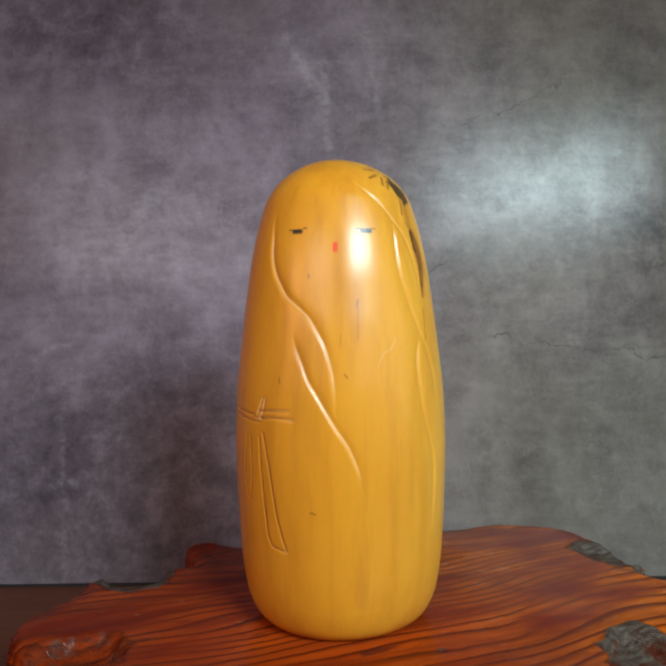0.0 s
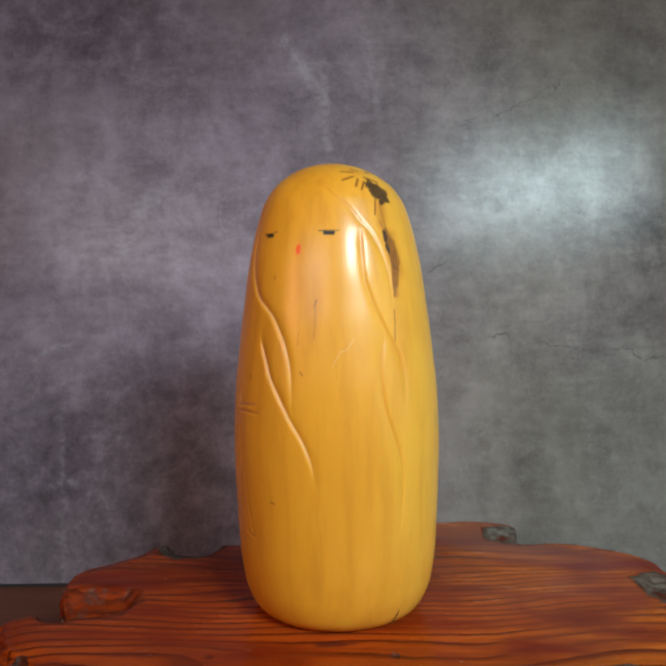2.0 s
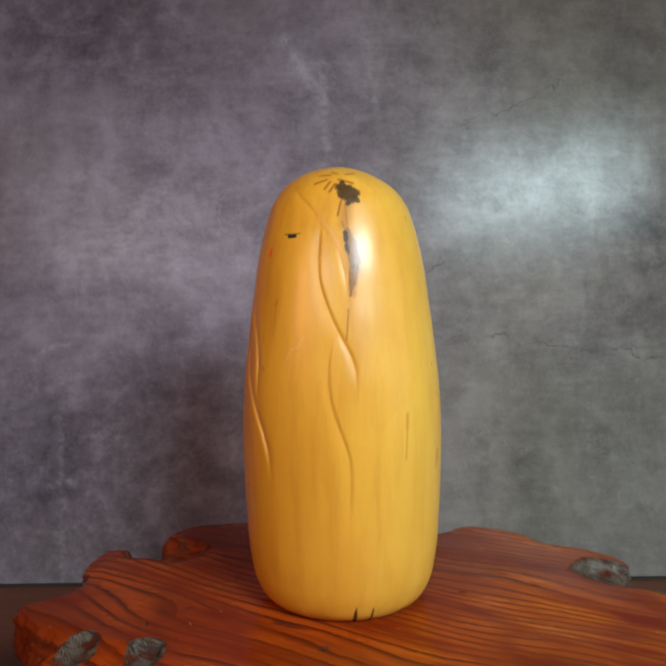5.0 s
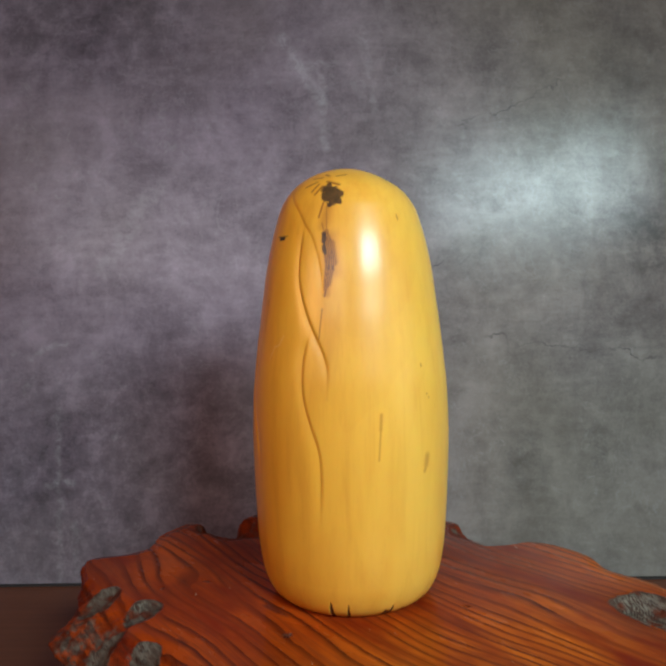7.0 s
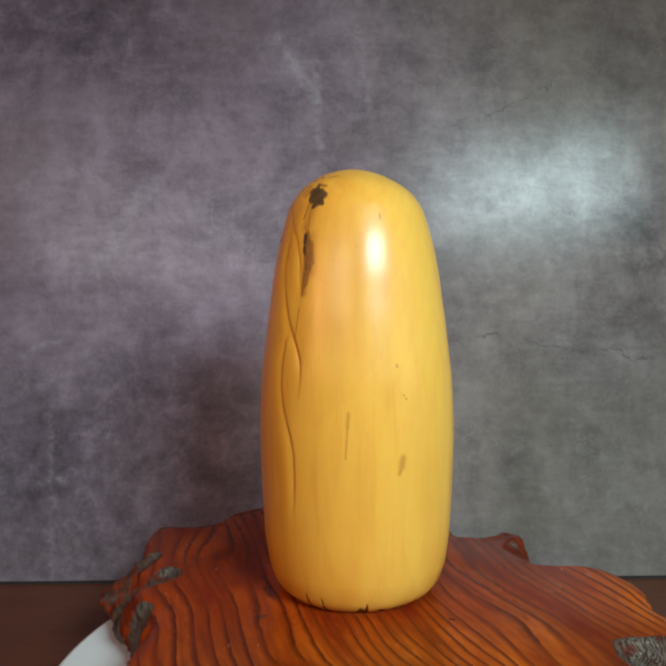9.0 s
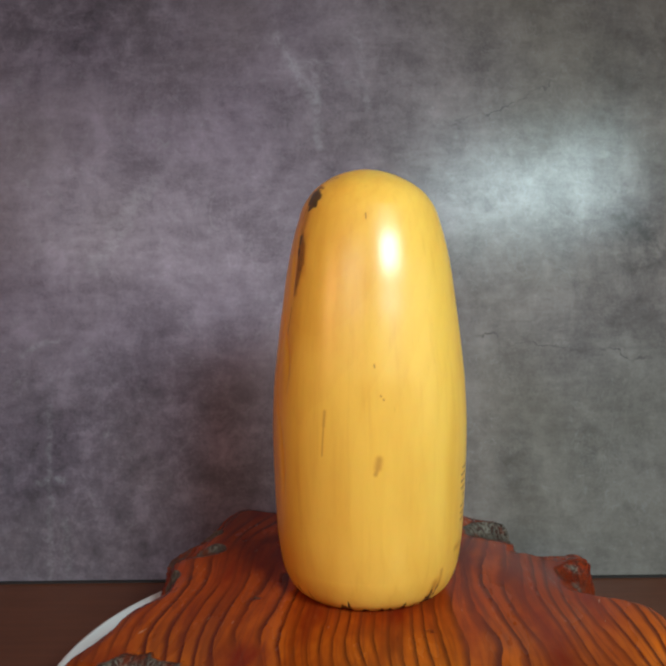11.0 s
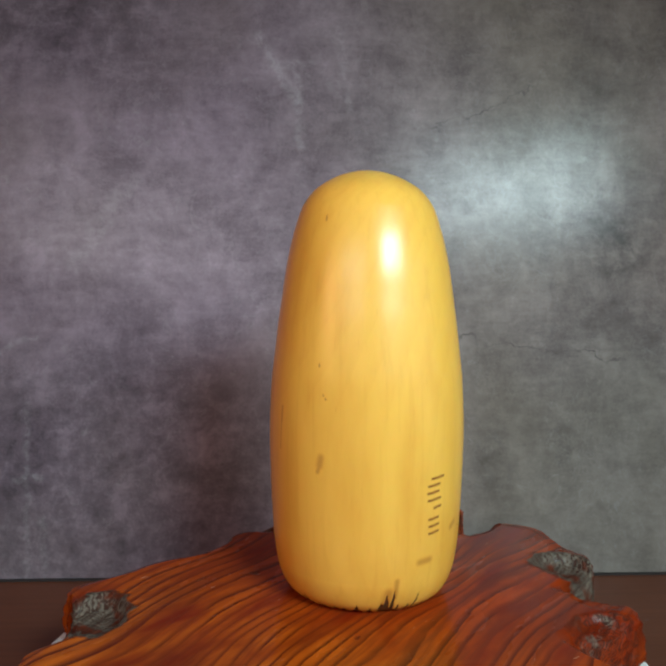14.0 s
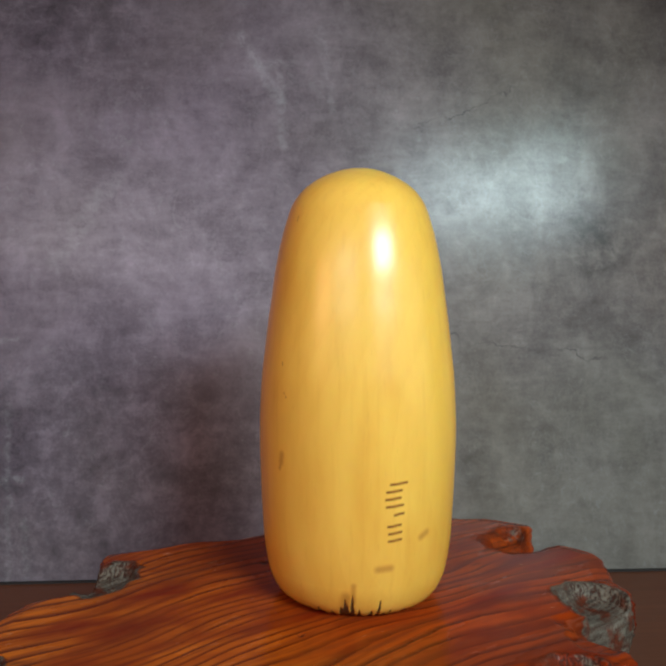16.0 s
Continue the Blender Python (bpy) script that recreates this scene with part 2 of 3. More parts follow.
def doll_material():
    m = Nodes("oiled_boxwood")
    marks, more = m.attribute("marks")[0], m.attribute("tone")[0]
    ink, red, burn = m.node("ShaderNodeSeparateColor", Color=marks).outputs
    tan, pale, scar_glint = m.node("ShaderNodeSeparateColor", Color=more).outputs
    fibre = m.noise(1.0, 4, 0.55, m.stretch((190, 190, 7)))
    cloud = m.noise(1.0, 4, 0.55, m.stretch((26, 26, 8)))
    pores = m.noise(1.0, 2, 0.6, m.stretch((900, 900, 60)))
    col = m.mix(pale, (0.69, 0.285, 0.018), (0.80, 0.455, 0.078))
    col = m.mix(m.math("MULTIPLY", m.band(cloud, 0.42, 0.72), 0.36), col, (0.58, 0.205, 0.012))
    col = m.mix(m.math("MULTIPLY", m.band(fibre, 0.50, 0.72), 0.14), col, (0.50, 0.17, 0.018))
    col = m.mix(m.math("MULTIPLY", m.band(pores, 0.62, 0.72), 0.08), col, (0.38, 0.12, 0.015))
    # growth rings about a slightly tilted pith
    pith = m.node("ShaderNodeMapping", Vector=m.place, Location=(0.012, 0.020, 0.0), Rotation=(0.03, -0.03, 0.0)).outputs[0]
    year = m.tree.nodes.new("ShaderNodeTexWave")
    year.wave_type, year.rings_direction, year.wave_profile = "RINGS", "Z", "SAW"
    m.put(year.inputs["Vector"], pith)
    for key, value in (("Scale", 62.0), ("Distortion", 1.6), ("Detail", 2.0), ("Detail Scale", 0.35)):
        year.inputs[key].default_value = value
    col = m.mix(m.math("MULTIPLY", m.band(year.outputs["Fac"], 0.35, 1.0), 0.06), col, (0.54, 0.20, 0.018))
    age = m.noise(1.0, 5, 0.65, m.stretch((75, 75, 9)))
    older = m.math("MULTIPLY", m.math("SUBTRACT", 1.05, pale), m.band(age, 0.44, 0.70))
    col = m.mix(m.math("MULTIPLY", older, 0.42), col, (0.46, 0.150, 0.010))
    nick = m.math("MULTIPLY", m.band(m.noise(1.0, 3, 0.7, m.stretch((520, 520, 45))), 0.68, 0.76), m.band(age, 0.5, 0.65))
    col = m.mix(m.math("MULTIPLY", nick, 0.35), col, (0.28, 0.09, 0.014))
    stain = m.math("MULTIPLY", tan, 0.36, clamp=True)
    col = m.mix(stain, col, m.mix(stain, (0.42, 0.105, 0.010), (0.12, 0.034, 0.012)))
    rag = m.noise(1.0, 5, 0.7, m.stretch((420, 420, 120)))
    streaky = m.noise(1.0, 3, 0.6, m.stretch((900, 900, 70)))
    torn = m.math("ADD", m.math("MULTIPLY", m.math("SUBTRACT", rag, 0.5), 1.5), m.math("MULTIPLY", m.math("SUBTRACT", streaky, 0.5), 0.9))
    black = m.math("MULTIPLY", m.band(m.math("ADD", burn, m.math("MULTIPLY", torn, m.band(burn, 0.0, 0.25))), 0.35, 0.62), 0.93)
    col = m.mix(black, col, m.mix(m.band(rag, 0.4, 0.65), (0.018, 0.013, 0.012), (0.085, 0.038, 0.022)))
    # the pale scar, and highlights painted along the carved grooves
    col = m.mix(m.math("MULTIPLY", scar_glint, 0.42), col, (0.80, 0.64, 0.50))
    col = m.mix(ink, col, (0.012, 0.011, 0.012))
    col = m.mix(red, col, (0.74, 0.055, 0.008))
    m.bump(m.math("ADD", m.math("MULTIPLY", fibre, 0.6), m.math("MULTIPLY", black, -0.6)), 0.10, 0.0008)
    return m.finish(Base_Color=col, Roughness=m.band(cloud, 0.3, 0.7, 0.30, 0.36), Specular_IOR_Level=0.40, Coat_Weight=0.18, Coat_Roughness=0.19, Subsurface_Weight=0.10, Subsurface_Scale=0.006, Subsurface_Radius=(1.0, 0.30, 0.06))


def table_material():
    m = Nodes("dark_table_wood")
    fibre = m.noise(1.0, 5, 0.6, m.stretch((7, 150, 150)))
    cloud = m.noise(5, 4)
    col = m.mix(m.band(fibre, 0.35, 0.68), (0.118, 0.032, 0.013), (0.145, 0.040, 0.016))
    col = m.mix(m.math("MULTIPLY", m.band(cloud, 0.4, 0.7), 0.4), col, (0.085, 0.025, 0.012))
    m.bump(fibre, 0.1, 0.001)
    return m.finish(Base_Color=col, Roughness=m.band(cloud, 0.3, 0.7, 0.42, 0.55))


def painted(name, color, rough, spread=0.06, scale=9.0):
    m = Nodes(name)
    low = tuple(c * (1 - spread) for c in color)
    col = m.mix(m.band(m.noise(scale, 5, 0.6), 0.35, 0.65), low, color)
    m.bump(m.noise(240, 3), 0.05, 0.0008)
    return m.finish(Base_Color=col, Roughness=rough)


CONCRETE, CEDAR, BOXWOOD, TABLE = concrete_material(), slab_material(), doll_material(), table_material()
WHITE_PLASTIC = painted("white_plastic", (0.80, 0.80, 0.78), 0.35, 0.03)
GREY_PLASTIC = painted("grey_plastic", (0.35, 0.35, 0.35), 0.5)
PLASTER = painted("room_plaster", (0.42, 0.39, 0.37), 0.9)
GAP_SHADE = painted("gap_shade", (0.025, 0.017, 0.015), 0.7, 0.2)
BOARDS = painted("floor_covering", (0.14, 0.09, 0.06), 0.6, 0.3)


# ---- mesh helpers ----
def box(bm, x0, x1, y0, y1, z0, z1, bevel=0.0):
    mat = Matrix.Translation(((x0 + x1) / 2, (y0 + y1) / 2, (z0 + z1) / 2)) @ Matrix.Diagonal((x1 - x0, y1 - y0, z1 - z0, 1))
    made = bmesh.ops.create_cube(bm, size=1, matrix=mat)
    if bevel:
        edges = list({e for v in made["verts"] for e in v.link_edges})
        bmesh.ops.bevel(bm, geom=edges, offset=bevel, segments=3, affect="EDGES")


def part(name, bm, material, parent=None, label=""):
    me = bpy.data.meshes.new(name)
    bm.to_mesh(me)
    bm.free()
    me.materials.append(material)
    ob = new(name, me)
    if parent:
        ob.parent = parent
    return tagged(ob, label)


def structure(name, dims, material, bevel=0.0):
    bm = bmesh.new()
    box(bm, *dims, bevel)
    return tagged(part(name, bm, material), kind="structure")


def lathe(bm, profile, n=160):
    """A closed turned body from (radius, height) pairs, bottom to top."""
    rows = [[bm.verts.new((r * math.cos(2 * math.pi * i / n), r * math.sin(2 * math.pi * i / n), z)) for i in range(n)] for r, z in profile]
    for a, b in zip(rows, rows[1:]):
        for i in range(n):
            bm.faces.new((a[i], a[(i + 1) % n], b[(i + 1) % n], b[i])).smooth = True
    bm.faces.new(rows[-1])
    bm.faces.new(rows[0][::-1])


def turned_mesh(name, xyz, material, layers):
    """A mesh from rings of points, xyz[ring, turn], closed round and capped at both ends; layers: named point colours or values."""
    rings, n = xyz.shape[:2]
    i, j = np.meshgrid(np.arange(rings - 1), np.arange(n), indexing="ij")
    k = (j + 1) % n
    quads = np.stack([i * n + j, i * n + k, (i + 1) * n + k, (i + 1) * n + j], -1).reshape(-1, 4)
    me = bpy.data.meshes.new(name)
    me.from_pydata(xyz.reshape(-1, 3).tolist(), [], quads.tolist() + [list(range(n))[::-1], list(range((rings - 1) * n, rings * n))])
    me.polygons.foreach_set("use_smooth", np.ones(len(me.polygons), bool))
    for key, values in layers.items():
        if values.ndim == 3:
            colour = np.ones((rings * n, 4), np.float32)
            colour[:, :3] = values.reshape(-1, 3)
            me.attributes.new(key, "FLOAT_COLOR", "POINT").data.foreach_set("color", colour.ravel())
        else:
            me.attributes.new(key, "FLOAT", "POINT").data.foreach_set("value", values.astype(np.float32).ravel())
    me.materials.append(material)
    me.update()
    return me


def spline(points, n):
    """Catmull-Rom through the points, n steps a piece."""
    p = np.array(points, float)
    q = np.vstack([2 * p[0] - p[1], p, 2 * p[-1] - p[-2]])
    t = np.linspace(0, 1, n, endpoint=False)[:, None]
    out = []
    for a, b, c, d in zip(q, q[1:], q[2:], q[3:]):
        out.append(0.5 * (2 * b + (c - a) * t + (2 * a - 5 * b + 4 * c - d) * t ** 2 + (3 * b - a - 3 * c + d) * t ** 3))
    return np.vstack(out + [p[-1:]])


def smooth(a, b, v):
    t = np.clip((v - a) / (b - a), 0, 1)
    return t * t * (3 - 2 * t)


def ripple(x, y, z, scale, octaves=3):
    """Fractal noise at arrays of points, about -1 to 1."""
    flat = [noise.fractal((a * scale, b * scale, c * scale), 1.0, 2.0, octaves) for a, b, c in zip(np.ravel(x), np.ravel(y), np.ravel(z))]
    return np.array(flat).reshape(np.shape(x))


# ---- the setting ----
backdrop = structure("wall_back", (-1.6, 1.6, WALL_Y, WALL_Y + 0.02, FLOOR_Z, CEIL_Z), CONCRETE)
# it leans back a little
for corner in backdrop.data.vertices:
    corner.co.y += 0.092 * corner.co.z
structure("wall_rear", (-1.66, 1.66, WALL_Y + 0.12, WALL_Y + 0.18, FLOOR_Z, CEIL_Z), PLASTER)
structure("floor", (-1.66, 1.66, -2.36, WALL_Y + 0.18, FLOOR_Z - 0.06, FLOOR_Z), BOARDS)
structure("ceiling", (-1.66, 1.66, -2.36, WALL_Y + 0.18, CEIL_Z, CEIL_Z + 0.06), PLASTER)
structure("wall_left", (-1.66, -1.6, -2.3, WALL_Y + 0.12, FLOOR_Z, CEIL_Z), PLASTER)
structure("wall_right", (1.6, 1.66, -2.3, WALL_Y + 0.12, FLOOR_Z, CEIL_Z), PLASTER)
structure("wall_front", (-1.66, 1.66, -2.36, -2.3, FLOOR_Z, CEIL_Z), PLASTER)


def build_table():
    table = tagged(new("table"), "dark reddish-brown wooden table against the wall", "table")
    bm = bmesh.new()
    box(bm, -0.9, 0.9, -0.42, WALL_Y - 0.002, -0.035, 0.0, 0.003)
    part("tabletop", bm, TABLE, table)
    for x in (-0.85, 0.85):
        for y in (-0.37, WALL_Y - 0.055):
            bm = bmesh.new()
            box(bm, x - 0.03, x + 0.03, y - 0.03, y + 0.03, FLOOR_Z, -0.035, 0.004)
            part("leg", bm, TABLE, table)


build_table()
# dark strip standing in for the shadow gap along the wall's foot
structure("gap_strip", (-0.9, 0.9, WALL_Y - 0.007, WALL_Y - 0.001, 0.0, 0.0015), GAP_SHADE, 0.0004)


def build_turntable():
    ob = tagged(new("turntable"), "round white plastic display turntable on the table", "turntable")
    bm = bmesh.new()
    lathe(bm, [(0.170, 0.0), (0.176, 0.003), (0.178, 0.030), (0.172, 0.036)])
    part("base", bm, GREY_PLASTIC, ob, "grey plastic base")
    bm = bmesh.new()
    lathe(bm, [(0.196, 0.036), (0.202, 0.038), (0.2048, 0.042), (0.2048, 0.0475), (0.2035, 0.0497), (0.2010, DISC_TOP)])
    part("platter", bm, WHITE_PLASTIC, ob, "glossy white round platter")
    return ob


# ---- the cedar slab: its outline as degrees and centimetres, anticlockwise ----
OUTLINE = [
    (-180, 21.6), (-174, 22.7), (-167, 22.0), (-163, 21.0), (-159.5, 19.6), (-156.5, 20.9), (-154.5, 23.4), (-152, 23.4), (-146, 22.8), (-139, 21.1), (-133, 21.5), (-128, 23.4),
    (-123, 22.2), (-116, 19.6), (-108, 17.2), (-100, 15.2), (-91, 15.7), (-80, 13.9), (-68, 13.9), (-57, 15.2), (-48, 16.3), (-39, 18.6), (-33, 17.8), (-24, 17.3), (-15, 17.4),
    (-11, 19.4), (-3, 20.5), (8, 21.0), (15, 20.6), (24, 22.2), (33, 22.0), (42, 22.4), (50, 21.0), (56, 19.7), (61, 17.4), (65, 17.6), (72, 20.3), (81, 19.9), (91, 18.2),
    (100, 18.9), (112, 18.3), (116, 16.0), (121, 14.6), (127, 15.4), (135, 18.2), (142, 18.9), (147, 16.4), (152, 15.4), (157, 17.0), (163, 19.6), (168, 20.8), (174, 20.7),
]
# sunken weathered patches: degrees, centimetres out, half length outwards and round, depth, greyness
PATCHES = [
    (-160, 19.3, 3.5, 2.7, 1.5, 0.34), (25, 20.4, 2.4, 2.7, 1.2, 1.0), (-25, 15.9, 2.3, 2.9, 1.3, 1.0), (69, 17.9, 2.5, 2.0, 1.2, 0.9), (164, 18.0, 2.5, 2.6, 1.2, 0.95), (145, 16.9, 1.7, 2.0, 0.25, 0.12),
    (130, 17.0, 2.6, 2.2, 0.8, 0.38), (-102, 14.9, 1.0, 1.5, 0.5, 1.0), (-111, 18.6, 1.3, 1.1, 0.5, 0.8), (-94, 17.2, 1.2, 1.1, 0.5, 0.8), (-82, 14.9, 1.0, 1.1, 0.5, 1.0), (-139, 22.2, 0.9, 1.3, 0.6, 0.8),
    (-67, 14.6, 0.8, 1.2, 0.5, 0.8), (118, 16.4, 1.2, 0.9, 0.7, 0.3), (13, 20.6, 1.2, 1.3, 0.7, 0.7), (63, 5.9, 0.26, 0.20, 0.05, 0.42), (-115, 14.7, 0.22, 0.18, 0.05, 0.42), (-123, 12.1, 0.24, 0.2, 0.05, 0.42), (-65, 7.2, 0.4, 0.3, 0.04, 0.42)
]


def build_slab():
    n = 900
    a = np.linspace(-np.pi, np.pi, n, endpoint=False)
    deg = np.degrees(a)
    loop = OUTLINE + [(180, OUTLINE[0][1])]
    curve = spline(loop, 12)
    top = np.interp(deg, curve[:, 0], curve[:, 1]) / 100
    live = noise_ring(a, 9.0, 2) * 0.0022 + noise_ring(a, 38.0, 3) * 0.0012
    top = top + live
    # the shoulder that runs out below the top's edge
    out = 0.004 + 0.042 * np.exp(-((deg + 105) / 10.5) ** 2) + 0.008 * np.exp(-((deg + 80) / 9) ** 2) + 0.003 * noise_ring(a, 22.0, 3)
    low = top + np.maximum(out, 0.001)
    bottom = low - 0.016 + 0.005 * noise_ring(a, 12.0, 2)
    rings, heights, edge = [], [], []
    for q in np.r_[0.02, np.linspace(0.08, 0.60, 50), np.linspace(0.61, 0.985, 66)]:
        rings.append(q * top), heights.append(np.zeros(n)), edge.append(0.0)
    thick = SLAB_TOP - DISC_TOP
    for q in np.linspace(0, 1, 26):
        s = smooth(0, 1, q * 1.0)
        if q < 0.6:
            k = q / 0.6
            rings.append(top * (0.99 + 0.01 * min(1, k * 3)) + (low - top) * k ** 1.4), heights.append(np.full(n, -0.0022 - 0.0248 * k ** 1.6))
        else:
            k = (q - 0.6) / 0.4
            rings.append(low + (bottom - low) * k ** 1.5), heights.append(np.full(n, -0.027 - (thick - 0.027) * k))
        edge.append(1.0)
    rings.append(np.full(n, 0.02)), heights.append(np.full(n, -thick)), edge.append(1.0)
    r, z = np.array(rings), np.array(heights)
    x, y = r * np.cos(a), r * np.sin(a)
    edge = np.array(edge)[:, None] * np.ones(n)
    bark = np.zeros_like(r)
    warp = ripple(x, y, z, 45, 3)
    fine = ripple(x, y, z * 1.5, 170, 3)
    for pd, pr, lo, lr, depth, grey in PATCHES:
        c, s = math.cos(radians(pd)), math.sin(radians(pd))
        u, v = (x * c + y * s) * 100 - pr, (-x * s + y * c) * 100
        d = np.sqrt((u / lo) ** 2 + (v / lr) ** 2) * (1 + 0.22 * warp)
        inside = 1 - smooth(0.72, 1.02, d)
        fall = smooth(-0.044, -0.03, z)
        z = z - fall * inside * depth / 100 * (0.72 + 0.28 * np.cos(d * 2.2)) - fall * inside * fine * 0.0007
        bark = np.maximum(bark, (1 - smooth(0.98, 1.20, d)) * grey)
    # rough bark on the shoulder, smooth edges elsewhere
    shoulder = edge * smooth(-0.002, -0.012, z) * 0.48 * (np.exp(-((deg + 100) / 24) ** 2) + 0.45 * np.exp(-((deg - 150) / 24) ** 2) + np.exp(-((deg + 140) / 8) ** 2))
    bark = np.maximum(bark, np.clip(shoulder, 0, 0.75))
    rough = edge * smooth(-0.0435, -0.036, z) * smooth(0.0, -0.006, z)
    grow = 1 + rough * (0.010 * warp + 0.012 * fine)
    top_wave = (1 - edge) * smooth(0.07, 0.10, r) * (0.0012 * ripple(x, y, z * 0, 11, 2) - 0.0022 * smooth(0.93, 1.0, r / top))
    xyz = np.stack([x * grow, y * grow, SLAB_TOP + z + top_wave], -1)[::-1]
    me = turned_mesh("wood_slab", xyz, CEDAR, {"bark": bark[::-1]})
    return tagged(new("wood_slab", me), "live-edge slab of lacquered red cedar with weathered hollows", "wood slab")


def noise_ring(a, scale, octaves):
    return ripple(np.cos(a) * 0.2, np.sin(a) * 0.2, a * 0, scale, octaves)


# ---- the wooden doll: turned profile (radius, height), then strokes as (degrees round, millimetres up the profile) ----
PROFILE = [
    (0.044, 0), (0.0475, 0.0008), (0.0525, 0.0045), (0.056, 0.0095), (0.059, 0.017), (0.0608, 0.025), (0.0629, 0.039), (0.064, 0.054), (0.0648, 0.066), (0.0656, 0.09), (0.0657, 0.112),
    (0.0645, 0.143), (0.0632, 0.157), (0.0617, 0.171), (0.06, 0.185), (0.058, 0.198), (0.056, 0.212), (0.0534, 0.226), (0.0503, 0.24), (0.0466, 0.2535), (0.0446, 0.259), (0.0418, 0.264),
    (0.0381, 0.269), (0.0332, 0.2735), (0.0262, 0.278), (0.0185, 0.2815), (0.009, 0.2842), (0.0008, 0.285),
]
# carved lines: depth and the two half widths in millimetres, then the line
CARVED = [
    (1.1, 2.8, 0.9, [(-138, 253), (-136, 242), (-134.8, 232), (-131, 222), (-126, 214), (-121, 207), (-113.5, 201), (-107, 195), (-102, 187), (-98.4, 180), (-95.6, 171), (-94, 163), (-93, 153), (-92.6, 142)]),
    (1.1, 2.8, 0.9, [(-115, 184), (-113, 176), (-110, 169), (-107, 161), (-102, 152), (-97.7, 144), (-92.7, 134.5), (-87.7, 126), (-84.3, 118), (-81.8, 110), (-80.2, 101)]),
    (0.55, 1.1, 2.8, [(-87, 281), (-71.6, 270), (-59.4, 261), (-50.5, 251), (-44.6, 244.5), (-39.6, 235), (-36.7, 226), (-34.7, 216), (-34.2, 203)]),
    (1.0, 1.0, 3.4, [(-51.2, 250), (-51.9, 239), (-51.9, 226), (-50.8, 216), (-47.8, 206), (-44, 196), (-39, 185), (-34.5, 176), (-31.3, 167.5), (-30, 159), (-30.6, 145)]),
    (1.0, 1.0, 3.4, [(-41.4, 183), (-43.8, 174), (-45, 164), (-44.6, 152), (-42.6, 140), (-39, 128), (-35.8, 118), (-34, 108), (-33.7, 95), (-34, 83), (-34.6, 72)]),
]
SCRATCHED = [
    [(-161, 141), (-140, 139.5), (-137.5, 137.4)], [(-161, 137.7), (-145.5, 136.3), (-134, 136.1)], [(-136.5, 141.6), (-126.6, 142.9), (-116.3, 143.2)], [(-135, 138.1), (-124, 138.9), (-114, 138.5)],
    [(-137.5, 137.4), (-135.2, 143.7), (-132.7, 149.3)], [(-134.4, 136.5), (-132.5, 142.8), (-130.8, 149)], [(-132.3, 129.5), (-128.7, 113), (-126.3, 96.5), (-124.2, 82.3), (-121.3, 70.6), (-119, 63.6)],
    [(-135, 127), (-133.5, 105), (-132, 85.6), (-130.5, 71), (-128.5, 65.3), (-120, 63.4)], [(-142.3, 128), (-141.5, 108.4), (-143, 90.6)], [(-146.2, 127.4), (-148.7, 101.8), (-147, 90.8), (-142.2, 89.2)],
]
# painted strokes: half width in millimetres, then the line
INK = [(0.33, [(-122.9, 245.6), (-115.5, 245.6), (-110.5, 246.2)]), (1.25, [(-118.9, 244.4), (-114.2, 244.4)]), (0.33, [(-79, 245.4), (-73.5, 245.2), (-66, 245.2)]), (1.3, [(-75.0, 244.2), (-70.0, 244.2)])]
RED = [(1.4, [(-92.1, 236.4), (-92.2, 233.2)])]
BURNT = [
    (1.3, [(-34, 276), (-35.5, 281)]), (0.3, [(-34, 263), (-33.6, 256), (-32.8, 248)]), 
    (3.1, [(-36, 276), (-27, 272)]), (3.2, [(-35, 271), (-28, 268)]), (1.4, [(-26, 269), (-24, 266)]), (1.2, [(-31, 268), (-32, 264)]), (0.6, [(-37, 266), (-39.6, 256)]), (0.7, [(-46.4, 272.4), (-41.9, 279)]), (0.7, [(-50.7, 274.7), (-46.9, 281)]), (0.8, [(-61.2, 279.3), (-51, 283.2)]),
    (0.8, [(-61, 288.4), (-48.4, 288.7)]), (0.8, [(-47.7, 293.2), (-40.7, 290.9)]), (0.9, [(-38.8, 283.4), (-25.6, 280)]), (0.8, [(-31, 290.4), (-20.9, 292.4)]), (0.4, [(-36.6, 252), (-34.2, 246)]),
    (1.1, [(-34.5, 245), (-34, 240)]), (1.0, [(-34, 237), (-33, 233)]), (0.8, [(-33, 232), (-31.5, 224)]), (0.6, [(-30.5, 233), (-30, 226), (-31, 219)]), (2.2, [(64, 6), (70, 7)]), (1.0, [(65, 14), (66, 9)]), (0.6, [(-32, 226), (-32.6, 216)]), (0.45, [(-32.6, 218), (-32.7, 210)]), (0.35, [(-33.6, 199), (-35, 181)]), (0.45, [(-79.8, 205), (-80.7, 201)]), (0.45, [(-122.3, 161.5), (-122, 158.7)]),
    (0.45, [(-105.6, 87.7), (-103, 87)]), (0.4, [(-107.7, 219.5), (-107.4, 217.6)]), (0.4, [(-88, 164), (-86.6, 162)]), (0.4, [(25.5, 164.7), (25.7, 163.1)]), (0.35, [(28.7, 146.2), (29.2, 145.5)]), (0.35, [(30.2, 144), (30.6, 143.3)]), (0.35, [(20.5, 258.7), (20.8, 255)]),
]
